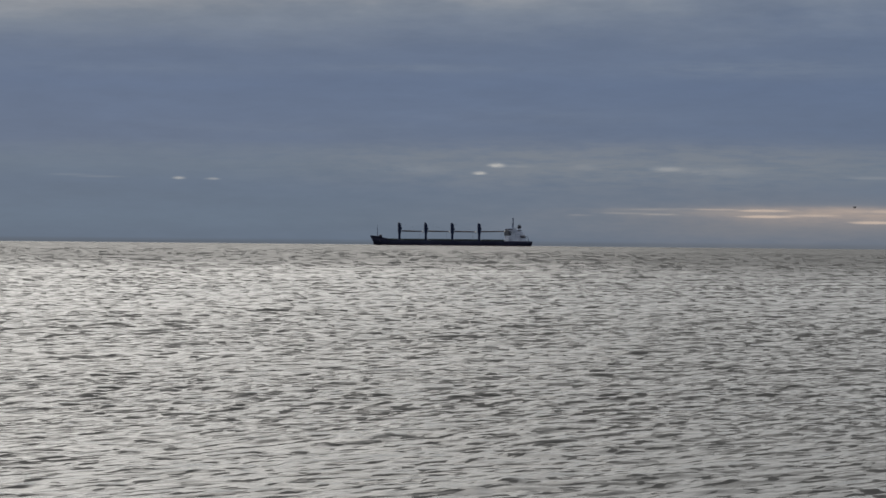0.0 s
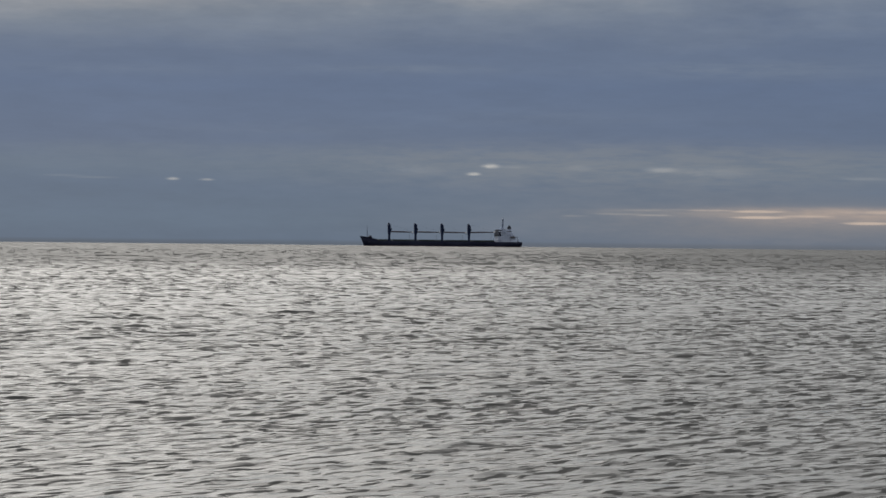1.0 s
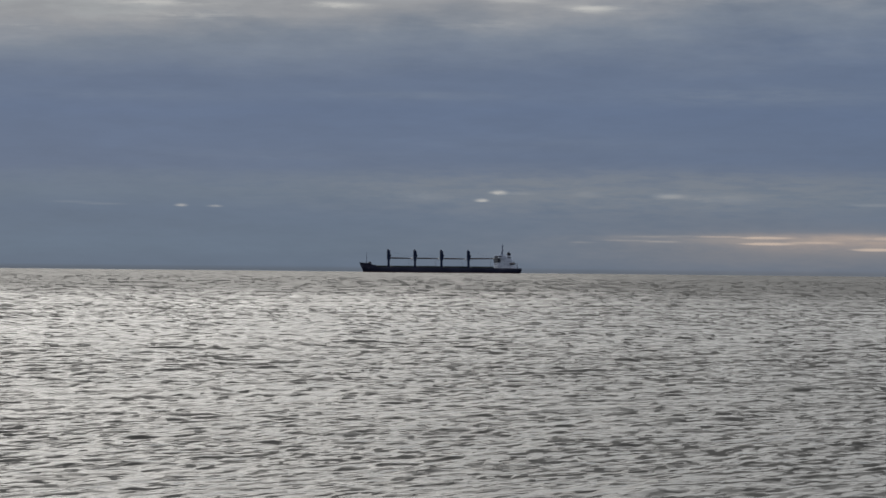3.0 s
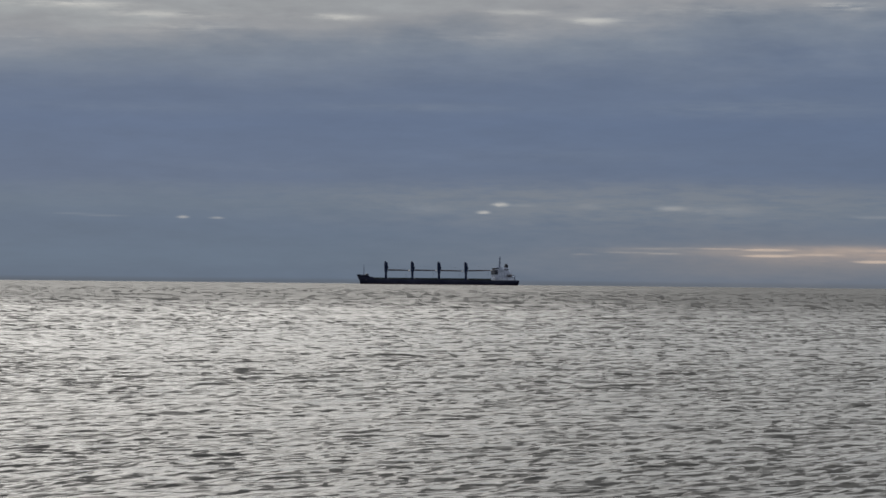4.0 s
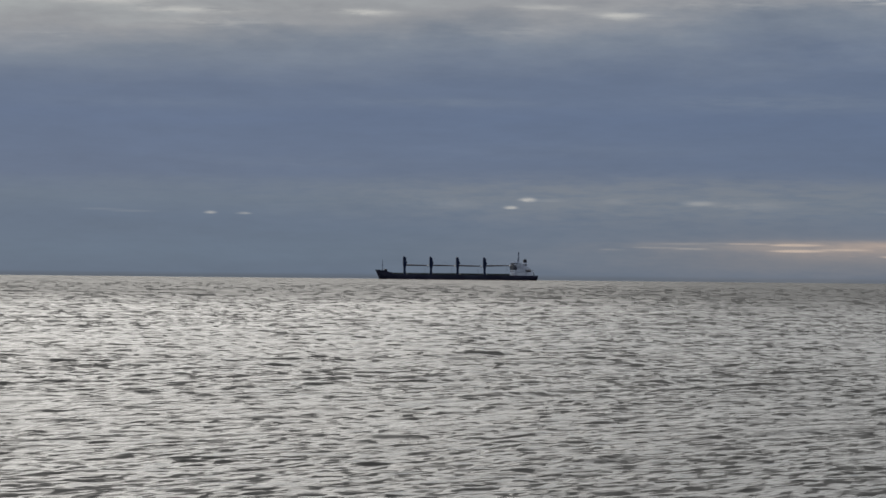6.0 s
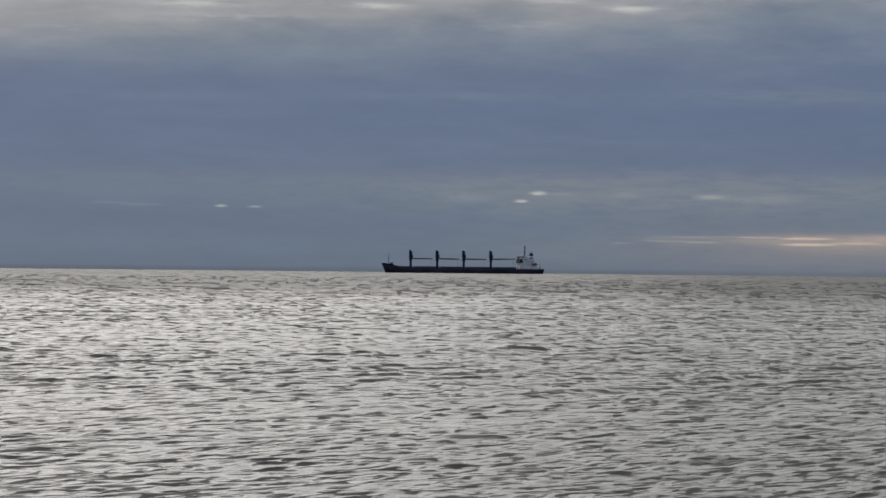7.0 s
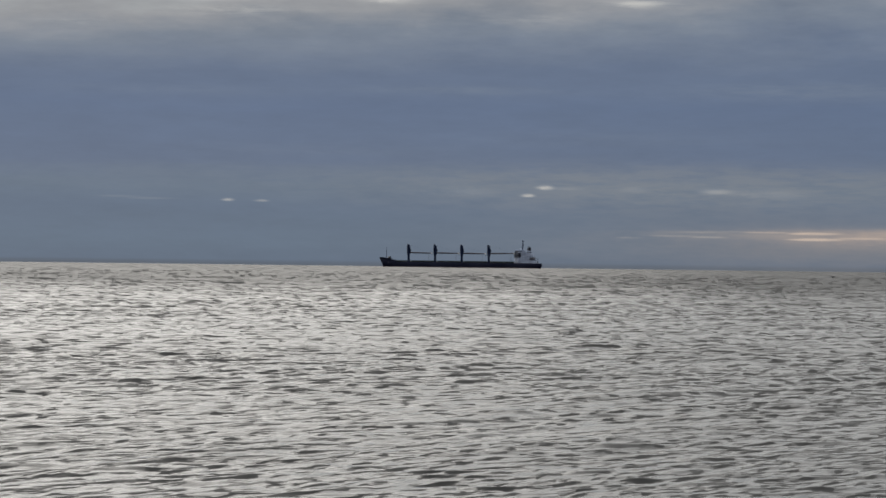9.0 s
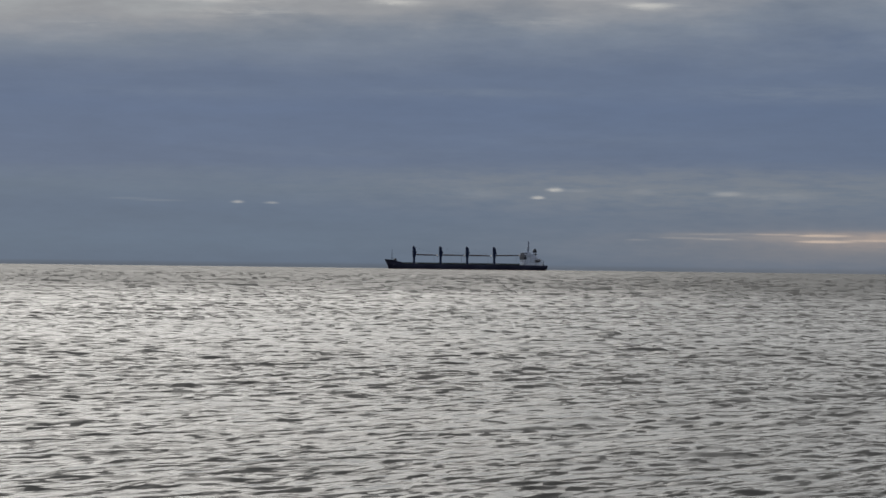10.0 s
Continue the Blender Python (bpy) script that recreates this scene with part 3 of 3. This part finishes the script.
def build_house(ship):
    tiers = [(6.0, 28.4, 13.0, DECK_Z - 1.4, 8.0), (9.0, 28.4, 12.6, 8.0, 10.9), (12.5, 28.4, 12.0, 10.9, 13.8), (16.0, 28.4, 11.4, 13.8, 16.6), (18.8, 27.8, 10.2, 16.6, 19.2)]
    bm = bmesh.new()
    for a, b, w, z0, z1 in tiers:
        box(bm, a, b, -w, w, z0, z1 - 0.16, 0.08)
        box(bm, a - 0.9, b + (0.3 if z1 > 15 else -3.4), -w - 0.35, w + 0.35, z1 - 0.16, z1, 0.04)
    house = part("accommodation_block", bm, WHITE, ship, "grey-white stepped accommodation block with bridge on top")
    house.location.z = 1.4
    for i, (a, b, w, z0, z1) in enumerate(tiers):
        if i < 4:
            n = 7 - i
            for sgn in (1, -1):
                for k in range(n):
                    x = a + 2.0 + (b - a - 4.0) * k / (n - 1)
                    bm = bmesh.new()
                    yy = sgn * w
                    box(bm, x - 0.3, x + 0.3, min(yy, yy + sgn * 0.05), max(yy, yy + sgn * 0.05), z0 + 1.1, z0 + 1.7)
                    part("porthole", bm, GLASS, house)
            for k in range(8):
                y = -w + 2.0 + (2 * w - 4.0) * k / 7
                bm = bmesh.new()
                box(bm, b + 0.22, b + 0.29, y - 0.5, y + 0.5, z0 + 1.0, z0 + 1.9)
                part("porthole", bm, GLASS, house)
        else:
            bm = bmesh.new()
            box(bm, b, b + 0.06, -w + 0.4, w - 0.4, z0 + 1.15, z0 + 2.25)
            part("bridge_window", bm, GLASS, house)
            for sgn in (1, -1):
                bm = bmesh.new()
                box(bm, a + 4.5, b - 0.4, min(sgn * w, sgn * (w + 0.06)), max(sgn * w, sgn * (w + 0.06)), z0 + 1.15, z0 + 2.25)
                part("bridge_window", bm, GLASS, house)
        # rails on the after end of each tier
        for sgn in (1, -1):
            bm = bmesh.new()
            y = sgn * (w + 0.28)
            for zz in (0.4, 0.75, 1.1):
                tube(bm, (a - 1.0, y, z1 + zz), (b, y, z1 + zz), 0.04, None, 4)
            for k in range(8):
                x = a - 1.0 + (b - a + 1.0) * k / 7
                tube(bm, (x, y, z1), (x, y, z1 + 1.1), 0.05, None, 4)
            part("railing", bm, WHITE, house)
    # thin panels, darker than the house, over the upper front and wrapped round the corners
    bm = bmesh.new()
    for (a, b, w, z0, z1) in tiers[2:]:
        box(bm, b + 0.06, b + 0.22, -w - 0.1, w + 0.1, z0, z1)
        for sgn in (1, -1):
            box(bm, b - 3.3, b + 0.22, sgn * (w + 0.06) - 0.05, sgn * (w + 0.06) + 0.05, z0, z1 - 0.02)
    part("dark_front", bm, FRONT, house, "darker upper front of the accommodation")
    for sgn in (1, -1):  # bridge wings out to the ship's side, with a strut under each
        bm = bmesh.new()
        y0, y1 = sorted((sgn * 10.2, sgn * 15.4))
        box(bm, 23.8, 27.8, y0, y1, 16.45, 16.65)
        box(bm, 27.65, 27.8, y0, y1, 16.65, 17.8)
        box(bm, 23.8, 23.95, y0, y1, 16.65, 17.8)
        box(bm, 23.8, 27.8, sgn * 15.4 - 0.08, sgn * 15.4 + 0.08, 16.45, 17.8)
        tube(bm, (25.8, sgn * 14.6, 16.5), (25.8, sgn * 11.5, 13.9), 0.16, None, 8)
        part("bridge_wing", bm, WHITE, house)
    # radar mast
    bm = bmesh.new()
    tube(bm, (20.9, 0, 19.2), (20.7, 0, 30.0), 0.95, 0.7, 12)
    tube(bm, (20.7, 0, 30.0), (20.7, 0, 32.6), 0.4, 0.2, 8)
    tube(bm, (23.1, 0, 19.2), (20.9, 0, 26.0), 0.22, 0.16, 8)
    mast = part("radar_mast", bm, MASTP, house, "slate grey radar mast")
    bm = bmesh.new()
    box(bm, 19.7, 22.3, -1.4, 1.4, 25.3, 25.5)
    box(bm, 19.9, 21.5, -1.0, 1.0, 30.0, 31.4, 0.2)
    tube(bm, (20.8, -3.2, 27.6), (20.8, 3.2, 27.6), 0.12, None, 6)
    part("mast_yard", bm, MASTP, mast)
    bm = bmesh.new()
    box(bm, 21.4, 21.8, -1.8, 1.8, 26.1, 26.5, 0.08)
    tube(bm, (21.6, 0, 25.5), (21.6, 0, 26.1), 0.2)
    part("radar_scanner", bm, WHITE, mast)
    bm = bmesh.new()
    bmesh.ops.create_icosphere(bm, subdivisions=2, radius=0.9, matrix=Matrix.Translation((24.0, 4.0, 20.9)))
    tube(bm, (24.0, 4.0, 19.2), (24.0, 4.0, 20.6), 0.3)
    part("satellite_dome", bm, WHITE, house)
    # funnel on its casing
    bm = bmesh.new()
    box(bm, 9.4, 17.4, -4.5, 4.5, 11.2, 16.2, 0.2)
    part("engine_casing", bm, WHITE, house)
    bm = bmesh.new()
    prism(bm, [(11.0, 16.0), (15.4, 16.0), (15.1, 21.4), (14.6, 23.2), (11.7, 23.2), (11.2, 21.4)], -2.3, 2.3)
    bmesh.ops.recalc_face_normals(bm, faces=bm.faces[:])
    bmesh.ops.bevel(bm, geom=bm.edges[:], offset=0.45, segments=3, affect="EDGES")
    fun = part("funnel", bm, FUNNEL, house, "dark funnel with a pale band")
    bm = bmesh.new()
    box(bm, 10.95, 15.4, -2.36, 2.36, 17.6, 19.6, 0.4)
    part("funnel_band", bm, WHITE, fun)
    for x, y in ((12.4, 0.7), (12.4, -0.7), (14.0, 0.0)):
        bm = bmesh.new()
        tube(bm, (x, y, 23.0), (x - 0.15, y, 24.3), 0.32, 0.3, 12)
        part("exhaust_pipe", bm, STEEL, fun)
    # enclosed lifeboats in davits, port and starboard
    for sgn in (1, -1):
        y = sgn * 13.6
        bm = bmesh.new()
        bmesh.ops.create_uvsphere(bm, u_segments=16, v_segments=10, radius=1.0, matrix=pose(11.6, y, 10.0) @ Matrix.Diagonal((3.7, 1.25, 1.25, 1)))
        bmesh.ops.create_uvsphere(bm, u_segments=12, v_segments=8, radius=1.0, matrix=pose(10.6, y, 11.0) @ Matrix.Diagonal((1.6, 0.9, 0.8, 1)))
        boat = part("lifeboat", bm, BOAT, house, "dark grey enclosed lifeboat hanging in davits")
        for x in (9.2, 14.0):
            bm = bmesh.new()
            tube(bm, (x, y - sgn * 1.6, 8.0), (x, y - sgn * 1.1, 11.6), 0.2, 0.16, 6)
            tube(bm, (x, y - sgn * 1.1, 11.6), (x, y + sgn * 0.2, 12.3), 0.16, 0.12, 6)
            tube(bm, (x, y, 12.2), (x, y, 10.6), 0.05, None, 5)
            part("davit", bm, STEEL, boat)
    # provision crane beside the casing
    bm = bmesh.new()
    tube(bm, (4.6, 9.5, 4.4), (4.6, 9.5, 10.2), 0.35, 0.3, 10)
    tube(bm, (4.6, 9.5, 10.0), (9.0, 9.5, 10.6), 0.22, 0.15, 8)
    part("provision_crane", bm, STEEL, house)


def build_ship():
    ship = new("bulk_carrier", None)
    tagged(ship, "dark bulk carrier with four deck cranes, under way on the sea", "ship")
    build_hull(ship)
    build_hatches(ship)
    for x, dip in ((156.0, -0.3), (124.8, -0.2), (93.3, -0.4), (61.2, 0.5)):
        build_crane(ship, x, dip, {156.0: 26.2, 61.2: 29.0}.get(x, 27.0))
    build_house(ship)
    bm = bmesh.new()
    tube(bm, (182.0, 0, 8.8), (182.0, 0, 18.0), 0.55, 0.4, 10)
    tube(bm, (182.0, 0, 18.0), (182.0, 0, 23.0), 0.28, 0.16, 8)
    tube(bm, (182.0, -1.6, 16.0), (182.0, 1.6, 16.0), 0.1, None, 6)
    part("foremast", bm, MASTP, ship, "slate grey foremast on the forecastle")
    # deck rails, port and starboard
    for sgn in (1, -1):
        bm = bmesh.new()
        for k in range(47):
            x = 35.0 + 136.0 * k / 46
            y = sgn * (half_beam(x, DECK_Z) - 0.25)
            tube(bm, (x, y, DECK_Z), (x, y, DECK_Z + 1.1), 0.05, None, 4)
            if k:
                for zz in (0.4, 0.75, 1.1):
                    tube(bm, (px, py, DECK_Z + zz), (x, y, DECK_Z + zz), 0.035, None, 4)
            px, py = x, y
        part("deck_rail", bm, STEEL, ship)
    return ship


bulk_carrier = build_ship()


def build_bird():
    """A dark seabird with a metre of wingspan, nose along +y."""
    bird = new("seabird", None)
    tagged(bird, "small dark seabird flying low over the sea", "bird")
    bm = bmesh.new()
    bmesh.ops.create_uvsphere(bm, u_segments=14, v_segments=10, radius=1.0, matrix=Matrix.Diagonal((0.075, 0.21, 0.07, 1)))
    bmesh.ops.create_uvsphere(bm, u_segments=12, v_segments=8, radius=0.055, matrix=Matrix.Translation((0, 0.23, 0.03)))
    for f in bm.faces:
        f.smooth = True
    part("body", bm, FEATHER, bird)
    bm = bmesh.new()
    tube(bm, (0, 0.27, 0.03), (0, 0.35, 0.015), 0.016, 0.003, 8)
    part("beak", bm, STEEL, bird)
    bm = bmesh.new()
    box(bm, -0.05, 0.05, -0.33, -0.15, -0.005, 0.012, 0.004)
    part("tail", bm, FEATHER, bird)
    wings = []
    for sgn in (1, -1):
        bm = bmesh.new()
        outline = [(0.03, 0.09), (0.22, 0.13), (0.36, 0.08), (0.5, -0.06), (0.34, -0.05), (0.2, -0.06), (0.03, -0.09)]
        lo = [bm.verts.new((sgn * x, y, -0.006 + 0.05 * min(x, 0.25))) for x, y in outline]
        hi = [bm.verts.new((sgn * x, y, 0.012 + 0.05 * min(x, 0.25))) for x, y in outline]
        bm.faces.new(lo)
        bm.faces.new(hi[::-1])
        for i in range(len(outline)):
            j = (i + 1) % len(outline)
            bm.faces.new((lo[j], lo[i], hi[i], hi[j]))
        bmesh.ops.recalc_face_normals(bm, faces=bm.faces[:])
        wings.append((sgn, part("wing", bm, FEATHER, bird)))
    return bird, wings


seabird, bird_wings = build_bird()


def motions():
    """The ship steams across to the left; the sea runs in to the shore."""
    rows = []
    for t in (0.0, 2.5, 5.0, 7.5, 10.0):
        a = radians(0.335 - 0.0985 * t)
        mid = Vector((SHIP_AWAY * math.tan(a), SHIP_AWAY - 0.87 * t + 4.3))
        h = radians(180 + SHIP_YAW)
        away = mid.length
        bob = 0.06 * math.sin(0.9 * t)
        stern = mid - Vector((math.cos(h), math.sin(h))) * LOA / 2
        rows.append((t, pose(stern.x, stern.y, -away * away / CURVE + bob, 0.25 * math.sin(0.6 * t), 0, 180 + SHIP_YAW)))
    walk(bulk_carrier, rows)
    walk(water, [(t, pose(1.0 * (t - 5), -1.2 * (t - 5), 0.012 * math.sin(1.3 * t))) for t in (0.0, 1.0, 2.0, 3.0, 4.0, 5.0, 6.0, 7.0, 8.0, 9.0, 10.0)])
    walk(cross_water, [(t, pose(0.6 * (t - 5), -1.5 * (t - 5), 0.012 * math.sin(1.1 * t + 2))) for t in (0.0, 1.0, 2.0, 3.0, 4.0, 5.0, 6.0, 7.0, 8.0, 9.0, 10.0)])

    # the bird leaves to the right, and comes back low over the water later on
    track = ((0.0, 9.45, 0.88), (0.5, 10.7, 1.0), (1.5, 13.5, 1.2), (5.0, 18.0, 1.2), (8.0, 12.6, 0.3), (8.5, 9.6, 0.02), (8.8, 8.0, -0.17), (9.1, 7.87, -0.17),
             (9.35, 8.0, -0.14), (9.7, 9.8, 0.0), (10.0, 12.0, 0.15))
    rows = []
    for t, a, e in track:
        a, e = radians(a), radians(e)
        away = 400.0 if t < 3 else 230.0
        turn = -60 if t < 3 else (75 if t < 8.9 else -60)
        rows.append((t, pose(away * math.sin(a), away * math.cos(a), EYE.z + away * math.tan(e), 4, 0, turn if t != 5.0 else 10)))
    walk(seabird, rows)
    for sgn, wing in bird_wings:
        walk(wing, [(0.2 * i, pose(0, 0, 0.02, 0, -sgn * (8 + 24 * math.cos(2.2 * i)), 0)) for i in range(51)])


motions()
